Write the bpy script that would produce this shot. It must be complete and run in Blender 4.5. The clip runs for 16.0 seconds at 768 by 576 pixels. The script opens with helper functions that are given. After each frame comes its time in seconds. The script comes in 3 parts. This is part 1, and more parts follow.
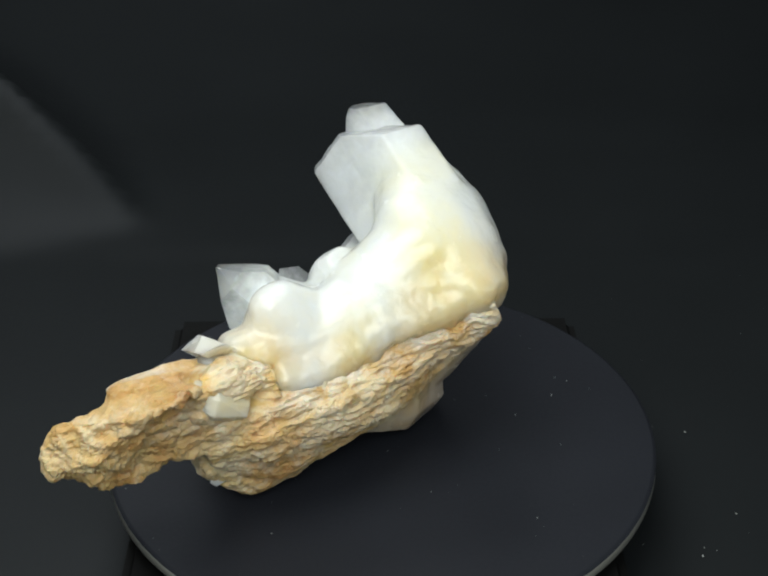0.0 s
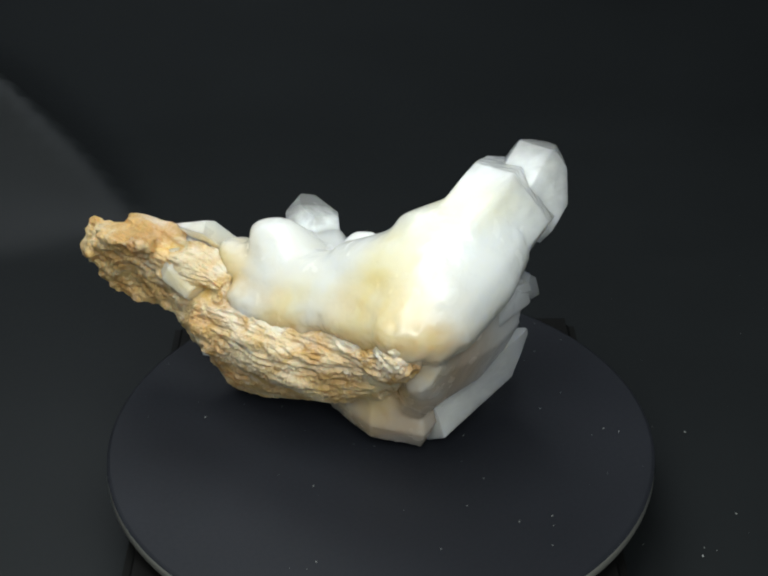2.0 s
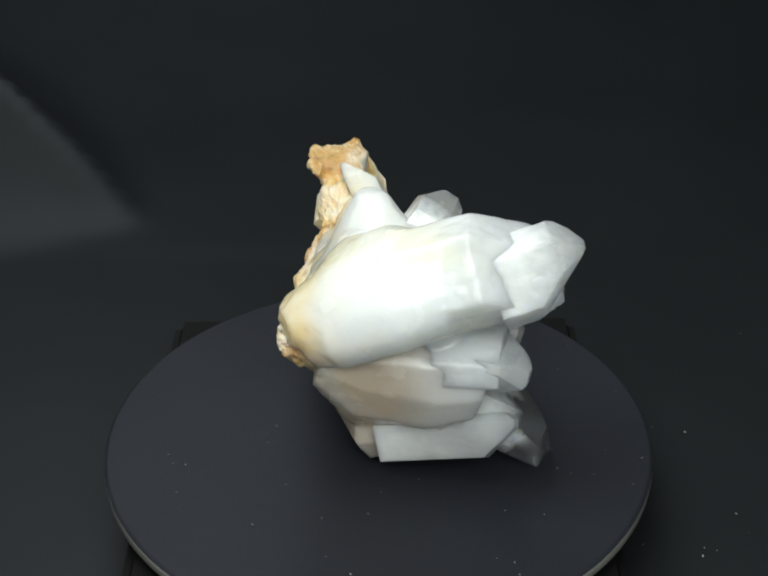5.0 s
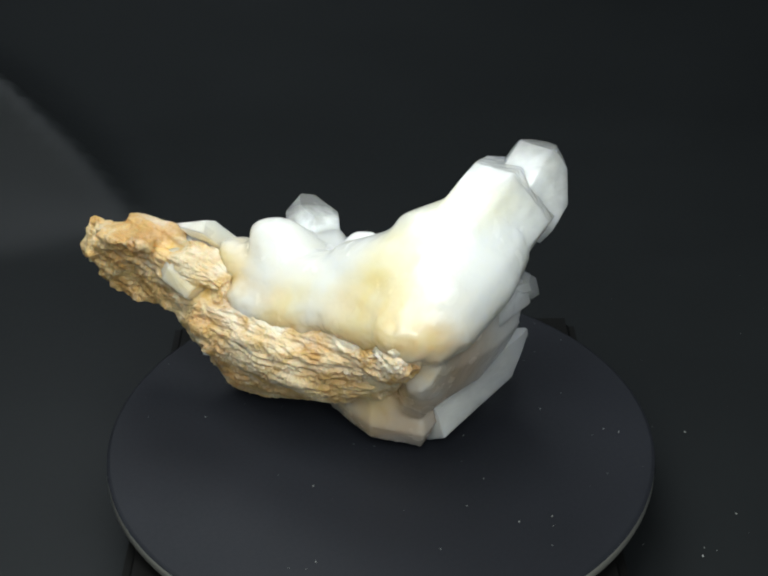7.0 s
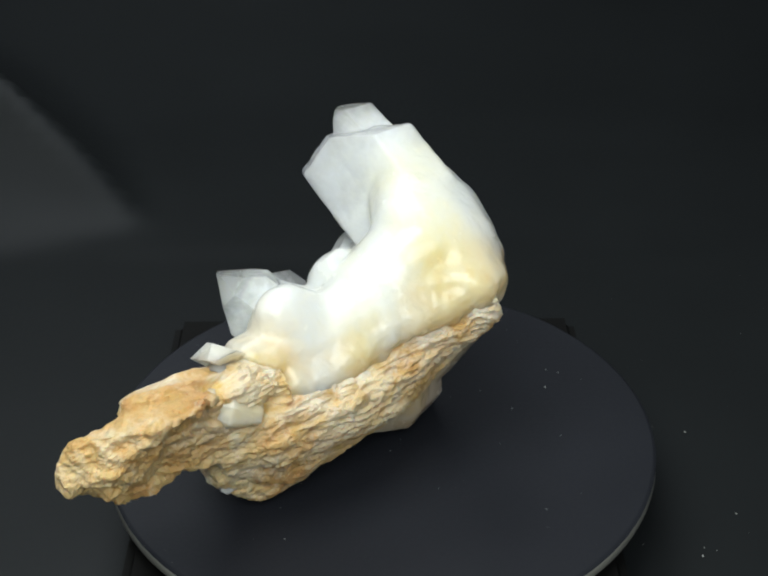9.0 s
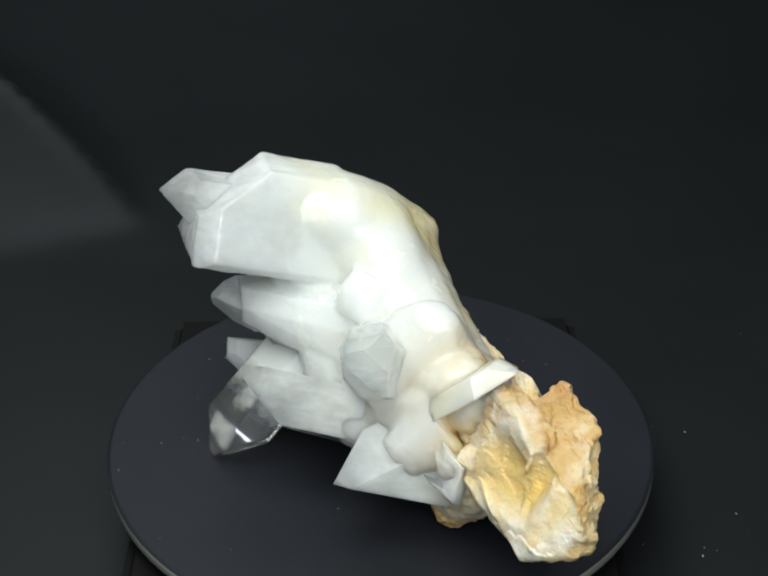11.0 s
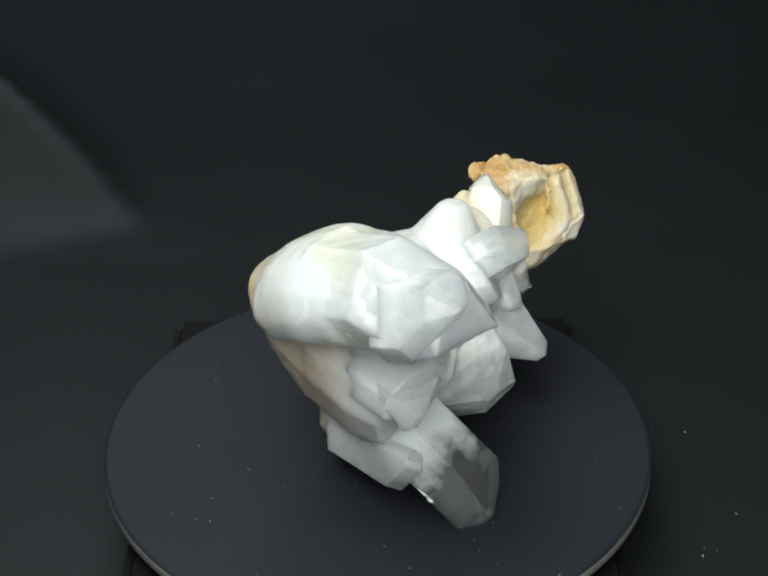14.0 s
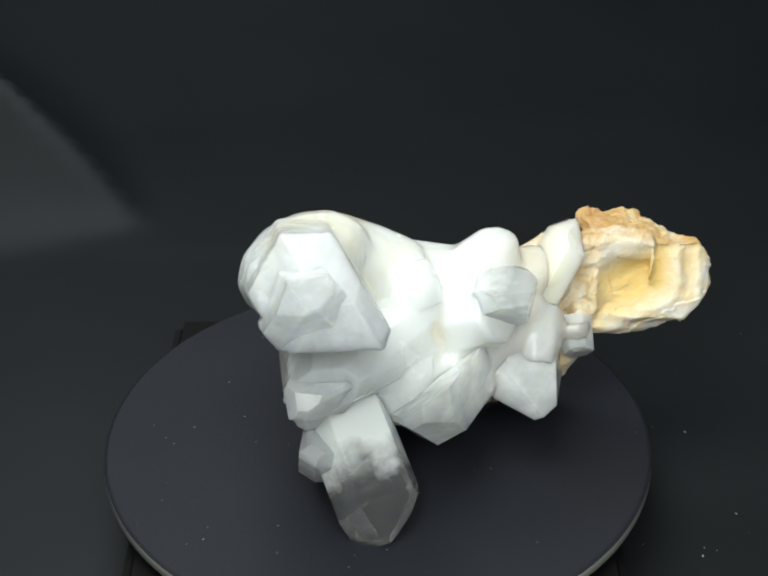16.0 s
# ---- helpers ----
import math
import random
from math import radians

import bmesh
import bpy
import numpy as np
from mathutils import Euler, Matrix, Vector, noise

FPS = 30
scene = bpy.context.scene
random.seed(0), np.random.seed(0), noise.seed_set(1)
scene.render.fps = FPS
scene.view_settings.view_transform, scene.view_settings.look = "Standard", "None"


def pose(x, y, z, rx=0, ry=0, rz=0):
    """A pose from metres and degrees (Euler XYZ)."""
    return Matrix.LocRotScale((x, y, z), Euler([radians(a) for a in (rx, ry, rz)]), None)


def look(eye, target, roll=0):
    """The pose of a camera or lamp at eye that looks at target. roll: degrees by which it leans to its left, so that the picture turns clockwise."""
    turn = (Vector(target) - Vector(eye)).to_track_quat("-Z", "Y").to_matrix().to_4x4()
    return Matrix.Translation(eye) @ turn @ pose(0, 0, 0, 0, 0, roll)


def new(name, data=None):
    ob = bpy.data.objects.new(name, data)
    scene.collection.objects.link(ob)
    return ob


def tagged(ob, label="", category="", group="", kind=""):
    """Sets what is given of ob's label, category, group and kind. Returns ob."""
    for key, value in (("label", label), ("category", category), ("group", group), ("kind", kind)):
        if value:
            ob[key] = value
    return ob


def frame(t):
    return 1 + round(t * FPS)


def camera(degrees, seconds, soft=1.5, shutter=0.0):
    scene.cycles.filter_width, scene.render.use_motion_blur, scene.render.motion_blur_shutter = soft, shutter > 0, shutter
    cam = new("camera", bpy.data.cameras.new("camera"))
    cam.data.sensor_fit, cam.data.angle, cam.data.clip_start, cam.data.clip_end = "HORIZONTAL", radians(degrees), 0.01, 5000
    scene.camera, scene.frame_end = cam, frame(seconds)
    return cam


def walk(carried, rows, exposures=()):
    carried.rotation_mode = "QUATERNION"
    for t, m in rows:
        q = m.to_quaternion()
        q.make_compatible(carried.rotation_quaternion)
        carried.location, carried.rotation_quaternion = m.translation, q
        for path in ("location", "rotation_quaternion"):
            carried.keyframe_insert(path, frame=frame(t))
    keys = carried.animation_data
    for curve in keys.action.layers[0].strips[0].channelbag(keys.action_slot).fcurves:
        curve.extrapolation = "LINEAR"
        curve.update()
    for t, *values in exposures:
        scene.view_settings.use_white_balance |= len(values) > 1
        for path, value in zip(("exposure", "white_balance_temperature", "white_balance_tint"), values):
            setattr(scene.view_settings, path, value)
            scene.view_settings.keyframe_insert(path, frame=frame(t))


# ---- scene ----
# camera: stands still before the turntable
cam = camera(30.9, 16.0, soft=2.2)
eye = look((0.0014, -0.2852, 0.2225), (0.0014, 0.0197, 0.0314), -0.53)
walk(cam, [(0.0, eye), (16.0, eye)],
     exposures=[(0.0, -0.02), (3.0, 0.02), (3.9, -0.04), (4.5, 0.18), (7.0, 0.14), (9.0, 0.08), (11.5, 0.02), (12.5, -0.03), (13.5, 0.0), (14.0, 0.21), (16.0, 0.33)])

# turn of the turntable: seconds and degrees
TURN = [(0.0, -6.6), (0.5, -21.3), (1.0, -39.0), (1.5, -54.5), (2.0, -71.3), (2.5, -87.7), (3.0, -105.2), (3.5, -120.9),
        (3.8, -133.5), (4.0, -143.0), (4.1, -145.4), (4.2, -145.3), (4.3, -143.4), (4.5, -138.9), (4.7, -135.4),
        (7.0, -71.4), (7.5, -55.5), (8.0, -38.9), (8.5, -22.3), (9.0, -2.0), (10.25, 45.0), (11.5, 93.8), (12.0, 113.5),
        (12.5, 131.4), (13.0, 151.1), (13.5, 169.0), (14.0, 187.9), (14.1, 191.5), (14.2, 195.0), (14.3, 195.6),
        (14.4, 193.9), (14.5, 191.7), (15.0, 180.8), (15.5, 167.6), (16.0, 152.7)]

import itertools
from mathutils import kdtree

# ---- light ----
world = bpy.data.worlds.new("studio")
scene.world = world
world.use_nodes = True
world.node_tree.nodes["Background"].inputs[0].default_value = (0.8, 0.9, 1.0, 1)
world.node_tree.nodes["Background"].inputs[1].default_value = 0.05


def area_lamp(name, where, target, width, height, watts, colour):
    data = bpy.data.lights.new(name, "AREA")
    data.shape, data.size, data.size_y, data.energy, data.color = "RECTANGLE", width, height, watts, colour
    ob = new(name, data)
    ob.matrix_world = look(where, target)
    return ob


area_lamp("key_lamp", (-0.09, -0.11, 0.48), (0, 0, 0.03), 0.30, 0.30, 1.6, (0.955, 1.0, 0.935))
# added fill with no known source, aimed to brighten the sheet's crease and rear
area_lamp("backdrop_fill", (-0.16, 0.38, 0.50), (-0.16, 0.29, 0.0), 0.36, 0.26, 0.95, (0.88, 0.95, 1.0))
area_lamp("front_lamp", (0.03, -0.43, 0.41), (0, 0, 0.03), 0.46, 0.24, 1.98, (0.94, 1.0, 0.96))


# ---- materials ----
class Nodes:
    """A small writer of node materials."""

    def __init__(self, name):
        self.mat = bpy.data.materials.new(name)
        self.mat.use_nodes = True
        self.tree = self.mat.node_tree
        self.bsdf = self.tree.nodes["Principled BSDF"]
        self.out = self.tree.nodes["Material Output"]

    def add(self, kind, **values):
        n = self.tree.nodes.new(kind)
        for key, value in values.items():
            setattr(n, key, value)
        return n

    def link(self, a, b):
        self.tree.links.new(a, b)

    def put(self, socket, value):
        self.bsdf.inputs[socket].default_value = value

    def coords(self, scale=(1, 1, 1)):
        c = self.add("ShaderNodeTexCoord")
        m = self.add("ShaderNodeMapping")
        m.inputs["Scale"].default_value = scale
        self.link(c.outputs["Object"], m.inputs[0])
        return m.outputs[0]

    def noise(self, vector, scale, detail=4.0, rough=0.55, distortion=0.0):
        n = self.add("ShaderNodeTexNoise")
        n.inputs["Scale"].default_value, n.inputs["Detail"].default_value = scale, detail
        n.inputs["Roughness"].default_value, n.inputs["Distortion"].default_value = rough, distortion
        self.link(vector, n.inputs["Vector"])
        return n.outputs["Fac"]

    def ramp(self, fac, stops):
        r = self.add("ShaderNodeValToRGB")
        e = r.color_ramp.elements
        while len(e) < len(stops):
            e.new(0.5)
        for el, (p, c) in zip(e, stops):
            el.position, el.color = p, (*c, 1) if len(c) == 3 else c
        self.link(fac, r.inputs[0])
        return r.outputs[0]

    def level(self, fac, lo, hi, a=0.0, b=1.0):
        m = self.add("ShaderNodeMapRange")
        for i, v in enumerate((lo, hi, a, b), 1):
            m.inputs[i].default_value = v
        self.link(fac, m.inputs[0])
        return m.outputs[0]

    def attribute(self, name):
        a = self.add("ShaderNodeAttribute")
        a.attribute_name = name
        return a.outputs["Fac"]

    def mix(self, fac, a, b, blend="MIX"):
        m = self.add("ShaderNodeMix", data_type="RGBA", blend_type=blend)
        for socket, value in ((m.inputs[0], fac), (m.inputs[6], a), (m.inputs[7], b)):
            if isinstance(value, (int, float)):
                socket.default_value = value
            elif isinstance(value, tuple):
                socket.default_value = (*value, 1)
            else:
                self.link(value, socket)
        return m.outputs[2]

    def maths(self, op, a, b):
        m = self.add("ShaderNodeMath", operation=op)
        for socket, value in zip(m.inputs, (a, b)):
            if isinstance(value, (int, float)):
                socket.default_value = value
            else:
                self.link(value, socket)
        return m.outputs[0]

    def bump(self, height, strength, distance):
        b = self.add("ShaderNodeBump")
        b.inputs["Strength"].default_value, b.inputs["Distance"].default_value = strength, distance
        self.link(height, b.inputs["Height"])
        self.link(b.outputs[0], self.bsdf.inputs["Normal"])


def quartz(name, milky=(0.76, 0.80, 0.78), haze=0.35, clear_from=0.55, clear_to=1.0, gloss=0.16, depth=0.005, relief=0.2, veil=1.0, shine=0.5, stria=0.0, tint=(0.85, 0.76, 0.38), open_share=0.25):
    """Milky at the root, clear towards the tip (attribute 'along'), iron-stained by attribute 'stain'."""
    m = Nodes(name)
    v = m.coords()
    cloud = m.noise(v, 55, 3, 0.5, 0.2)
    patch = m.noise(v, 120, 3, 0.5, 0.2)
    fine = m.noise(v, 520, 5)
    col = m.mix(m.level(patch, 0.38, 0.68, 0.0, 0.4), milky, (0.86, 0.88, 0.86))
    # thinner cloud towards the point, so that it looks cooler and greyer
    col = m.mix(m.level(m.maths("ADD", m.attribute("along"), m.level(cloud, 0.3, 0.7, -0.15, 0.15)), 0.40, 0.95, 0.0, 0.65), col, (0.71, 0.76, 0.82))
    col = m.mix(m.maths("MULTIPLY", m.attribute("yellow"), m.level(cloud, 0.34, 0.62, 0.3, 1.0)), col, tint)
    col = m.mix(m.maths("MULTIPLY", m.attribute("stain"), m.level(cloud, 0.30, 0.62, 0.15, 1.0)), col, (0.84, 0.64, 0.34))
    wave = m.maths("ADD", m.attribute("along"), m.level(cloud, 0.3, 0.7, -0.18 * veil, 0.18 * veil))
    wave = m.maths("ADD", wave, m.level(patch, 0.3, 0.7, -0.10 * veil, 0.10 * veil))
    wisp = m.noise(m.coords((1.0, 0.45, 1.6)), 330, 3, 0.6, 0.4)
    wave = m.maths("ADD", wave, m.level(wisp, 0.3, 0.7, -0.06 * veil, 0.06 * veil))
    clear = m.level(wave, clear_from, clear_to, 0.0, 1.0 - haze)
    col = m.mix(clear, col, (0.97, 0.98, 0.98))
    m.link(col, m.bsdf.inputs["Base Color"])
    m.put("IOR", 1.54)
    m.put("Specular IOR Level", shine)
    m.link(m.maths("MULTIPLY", m.level(patch, 0.3, 0.7, gloss * 0.7, gloss * 1.7), m.level(wave, clear_from, clear_to, 1.0, 0.45)), m.bsdf.inputs["Roughness"])
    m.put("Subsurface Weight", 1.0)
    m.put("Subsurface Radius", (1.0, 0.97, 0.88))
    m.put("Subsurface Scale", depth)
    m.link(clear, m.bsdf.inputs["Transmission Weight"])
    height = m.maths("ADD", patch, m.maths("MULTIPLY", fine, 0.25))
    # growth plates: low steps over the faces
    plates = m.add("ShaderNodeTexVoronoi", feature="F1")
    plates.inputs["Scale"].default_value, plates.inputs["Randomness"].default_value = 170, 0.9
    m.link(v, plates.inputs["Vector"])
    spread_out = m.add("ShaderNodeSeparateColor")
    m.link(plates.outputs["Color"], spread_out.inputs[0])
    steps_on = m.level(cloud, 0.46, 0.60, 0.05, 0.55)
    height = m.maths("ADD", height, m.maths("MULTIPLY", spread_out.outputs[0], steps_on))
    if stria:
        # growth lines across the prism faces
        lines = m.add("ShaderNodeTexNoise", noise_dimensions="1D")
        lines.inputs["Scale"].default_value, lines.inputs["Detail"].default_value = 26, 3
        m.link(m.attribute("along"), lines.inputs["W"])
        steps = m.maths("SNAP", lines.outputs["Fac"], 0.09)
        height = m.maths("ADD", height, m.maths("MULTIPLY", m.maths("ADD", steps, lines.outputs["Fac"]), stria))
    m.bump(height, relief, 0.0012)
    # the clear part lets light straight through as well as bending it
    gap = m.add("ShaderNodeBsdfTransparent")
    gap.inputs[0].default_value = (0.96, 0.98, 0.98, 1)
    both = m.add("ShaderNodeMixShader")
    m.link(m.maths("MULTIPLY", clear, open_share), both.inputs[0])
    m.link(m.bsdf.outputs[0], both.inputs[1])
    m.link(gap.outputs[0], both.inputs[2])
    m.link(both.outputs[0], m.out.inputs["Surface"])
    return m.mat


def rock_material():
    m = Nodes("tan feldspar rock")
    v = m.coords()
    big = m.noise(v, 48, 4, 0.6, 0.6)
    mid = m.noise(v, 130, 4, 0.6, 0.8)
    fine = m.noise(v, 420, 6, 0.65)
    col = m.ramp(big, [(0.28, (0.48, 0.23, 0.07)), (0.42, (0.61, 0.36, 0.13)), (0.55, (0.70, 0.49, 0.22)), (0.72, (0.79, 0.65, 0.42))])
    col = m.mix(m.level(mid, 0.50, 0.70, 0.0, 0.65), col, (0.83, 0.73, 0.53))
    col = m.mix(m.level(mid, 0.30, 0.42, 0.5, 0.0), col, (0.48, 0.32, 0.11))
    col = m.mix(m.level(fine, 0.30, 0.46, 0.35, 0.0), col, (0.26, 0.15, 0.06))
    pale = m.mix(m.level(mid, 0.40, 0.60), (0.86, 0.71, 0.47), (0.90, 0.85, 0.77))
    col = m.mix(m.maths("MULTIPLY", m.attribute("inner"), 0.95), col, pale)
    col = m.mix(m.maths("MULTIPLY", m.attribute("golden"), m.level(mid, 0.30, 0.55, 0.6, 1.0)), col, (0.88, 0.62, 0.20))
    col = m.mix(m.maths("MULTIPLY", m.attribute("quartz"), m.level(mid, 0.36, 0.56, 0.0, 0.9)), col, (0.86, 0.80, 0.68))
    m.link(col, m.bsdf.inputs["Base Color"])
    m.put("Roughness", 0.58)
    m.put("Subsurface Weight", 0.4)
    m.put("Subsurface Radius", (1.0, 0.7, 0.4))
    m.put("Subsurface Scale", 0.002)
    m.bump(m.maths("ADD", mid, fine), 0.55, 0.0012)
    return m.mat


def black_plastic(name, colour, rough, mottling=0.3, relief=0.15, scale=900, shine=0.5):
    m = Nodes(name)
    m.put("Specular IOR Level", shine)
    v = m.coords()
    patch = m.noise(v, 14, 3)
    fine = m.noise(v, scale, 3)
    dark = tuple(c * (1 - mottling) for c in colour)
    m.link(m.mix(m.level(patch, 0.3, 0.7), dark, colour), m.bsdf.inputs["Base Color"])
    m.link(m.level(fine, 0.2, 0.8, rough - 0.06, rough + 0.06), m.bsdf.inputs["Roughness"])
    m.bump(fine, relief, 0.0002)
    return m.mat


MILKY = quartz("milky quartz", (0.82, 0.84, 0.82), haze=1.0, gloss=0.30, depth=0.006, relief=0.3, shine=0.4)
FADING = quartz("quartz milky at the root", (0.84, 0.87, 0.85), haze=0.50, clear_from=0.40, clear_to=1.0, depth=0.005, gloss=0.08, relief=0.15, open_share=0.4)
TOOTH = quartz("quartz clear at the tip", (0.84, 0.87, 0.85), haze=0.25, clear_from=0.66, clear_to=0.94, depth=0.005, gloss=0.05, relief=0.10, veil=0.6, open_share=0.5)
TIP = quartz("cloudy-tipped quartz", (0.80, 0.83, 0.84), haze=0.62, clear_from=0.55, clear_to=1.0, veil=0.6, gloss=0.18, depth=0.014, relief=0.45, shine=0.5)
CLEAR = quartz("clear quartz", (0.84, 0.87, 0.86), haze=0.05, clear_from=0.34, clear_to=0.58, gloss=0.012, depth=0.005, relief=0.04, veil=0.5, open_share=0.1)
EMBEDDED = quartz("pale quartz in rock", (0.82, 0.76, 0.68), haze=1.0, gloss=0.35, depth=0.006, relief=0.5)
NOSE = quartz("clear-ended quartz", (0.84, 0.87, 0.88), haze=0.38, clear_from=0.10, clear_to=0.80, gloss=0.06, depth=0.006, relief=0.2, veil=0.8, open_share=0.5)
SLAB = quartz("cloudy grey prism", (0.80, 0.81, 0.79), haze=0.55, clear_from=0.0, clear_to=0.8, gloss=0.07, depth=0.006, relief=0.15, open_share=0.4)
SMOKY = quartz("cloudy grey quartz", (0.84, 0.86, 0.84), haze=0.36, clear_from=0.35, clear_to=0.85, gloss=0.06, depth=0.006, relief=0.12, open_share=0.5)
FOOT = quartz("stained cloudy quartz", (0.76, 0.74, 0.71), tint=(0.46, 0.31, 0.22), haze=0.80, clear_from=0.30, clear_to=1.1, gloss=0.2, depth=0.010, relief=0.3)
ROCK = rock_material()
DISC = black_plastic("black satin disc", (0.0170, 0.0188, 0.0252), 0.55, shine=0.22)
RIM = black_plastic("grey plastic rim", (0.42, 0.42, 0.38), 0.40)
BASE = black_plastic("black plastic housing", (0.002, 0.002, 0.002), 0.7, shine=0.2)
SHEET = black_plastic("black backdrop sheet", (0.0152, 0.0172, 0.0188), 0.42, 0.15, 0.05, shine=0.12)
DUST = black_plastic("pale dust", (0.32, 0.33, 0.32), 0.8)


# ---- mesh helpers ----
def part(name, bm, material, parent, label=""):
    me = bpy.data.meshes.new(name)
    bm.to_mesh(me)
    bm.free()
    me.materials.append(material)
    ob = new(name, me)
    ob.parent = parent
    return tagged(ob, label)


def empty(name):
    return new(name)


def domed(stations):
    """Rounds off both ends of a row of stations."""
    def end(a, b):
        d = (Vector(a[:3]) - Vector(b[:3])).normalized()
        r = 0.5 * min(a[3], a[4])
        return [(*(Vector(a[:3]) + d * r * k), a[3] * f, a[4] * f) for k, f in ((0.55, 0.86), (1.0, 0.45))]

    first, last = end(stations[0], stations[1]), end(stations[-1], stations[-2])
    return [*first[::-1], *stations, *last]


def loft(bm, stations, n=8, power=1.0, half=0, roll=0.0):
    """Sections of n corners (superellipse) about stations (x, y, z, half width, half height) in mm."""
    c = [Vector(s[:3]) / 1000 for s in stations]
    axis = (c[-1] - c[0]).normalized()
    up = Vector((0, 0, 1)) if abs(axis.z) < 0.9 else Vector((1, 0, 0))
    u = up.cross(axis).normalized()
    v = axis.cross(u)
    r = radians(roll)
    u, v = math.cos(r) * u + math.sin(r) * v, -math.sin(r) * u + math.cos(r) * v
    rings = []
    for p, s in zip(c, stations):
        ring = []
        for k in range(n):
            a = 2 * math.pi * k / n + math.pi / n * half
            x, y = math.cos(a), math.sin(a)
            x, y = math.copysign(abs(x) ** power, x), math.copysign(abs(y) ** power, y)
            ring.append(bm.verts.new(p + u * (x * s[3] / 1000) + v * (y * s[4] / 1000)))
        rings.append(ring)
    for a, b in zip(rings, rings[1:]):
        for k in range(n):
            bm.faces.new((a[k], a[(k + 1) % n], b[(k + 1) % n], b[k]))
    bm.faces.new(rings[0][::-1])
    bm.faces.new(rings[-1])
    return c, axis


def faceted(bm, groups, n, roll, angle=0.2):
    """A convex block round several lofts, its nearly level faces merged into broad facets."""
    rings, own = bmesh.new(), bmesh.new()
    for stations in groups:
        loft(rings, stations, n, roll=roll)
    for v in rings.verts:
        own.verts.new(v.co)
    rings.free()
    bmesh.ops.convex_hull(own, input=own.verts)
    bmesh.ops.delete(own, geom=[v for v in own.verts if not v.link_faces], context="VERTS")
    bmesh.ops.dissolve_limit(own, angle_limit=angle, verts=own.verts, edges=own.edges)
    bmesh.ops.triangulate(own, faces=own.faces)
    copies = {v: bm.verts.new(v.co) for v in own.verts}
    made = set()
    for f in own.faces:
        key = frozenset(f.verts)
        if key not in made:
            made.add(key)
            bm.faces.new([copies[v] for v in f.verts])
    own.free()


def habit(bm, axis, top, sides, ends, cut, root):
    """A hexagonal prism as quartz grows it, in mm: six side faces and six end faces at their own distances from the origin,
    counted round the axis from the side that faces top, a flat cut across the point and one across the root."""
    u = Vector(axis).normalized()
    n = (Vector(top) - u * u.dot(Vector(top))).normalized()
    w = u.cross(n)
    planes = []
    for k in range(6):
        a = k * math.pi / 3
        side = math.cos(a) * n + math.sin(a) * w
        planes.append((side, sides[k]))
        planes.append(((0.616 * u + 0.788 * side).normalized(), ends[k]))
    planes += [(u, cut), (-u, -root)]
    own = bmesh.new()
    for (a, p), (b, q), (c, r) in itertools.combinations(planes, 3):
        det = a.dot(b.cross(c))
        if abs(det) > 1e-4:
            at = (b.cross(c) * p + c.cross(a) * q + a.cross(b) * r) / det
            if all(f.dot(at) < d + 1e-4 for f, d in planes):
                own.verts.new(at / 1000)
    bmesh.ops.remove_doubles(own, verts=own.verts, dist=1e-6)
    bmesh.ops.convex_hull(own, input=own.verts)
    copies = {v: bm.verts.new(v.co) for v in own.verts}
    for f in own.faces:
        bm.faces.new([copies[v] for v in f.verts])
    own.free()


def fused(lofts, voxel, smooth, dome=False, core=None):
    """One closed mesh out of overlapping lofts, its seams melted together."""
    bm = bmesh.new()
    if core:
        bm.from_mesh(core)
    for stations, opts in lofts:
        if not stations:
            habit(bm, **opts)
        elif isinstance(stations[0], list):
            faceted(bm, stations, **opts)
        else:
            loft(bm, domed(stations) if dome and opts["n"] > 9 else stations, **opts)
    bmesh.ops.recalc_face_normals(bm, faces=bm.faces)
    me = bpy.data.meshes.new("tmp")
    bm.to_mesh(me)
    bm.free()
    ob = new("tmp", me)
    mod = ob.modifiers.new("fuse", "REMESH")
    mod.mode, mod.voxel_size = "VOXEL", voxel
    if smooth:
        mod = ob.modifiers.new("soften", "SMOOTH")
        mod.factor, mod.iterations = 0.5, smooth
    dg = bpy.context.evaluated_depsgraph_get()
    made = bpy.data.meshes.new_from_object(ob.evaluated_get(dg))
    bpy.data.objects.remove(ob)
    return made


def float_attribute(me, name, values):
    a = me.attributes.new(name, "FLOAT", "POINT")
    a.data.foreach_set("value", np.asarray(values, dtype=np.float32))


def mesh_arrays(me):
    co = np.empty(len(me.vertices) * 3, dtype=np.float32)
    me.vertices.foreach_get("co", co)
    no = np.empty(len(me.vertices) * 3, dtype=np.float32)
    me.vertices.foreach_get("normal", no)
    return co.reshape(-1, 3), no.reshape(-1, 3)


ROCK_TREE = None


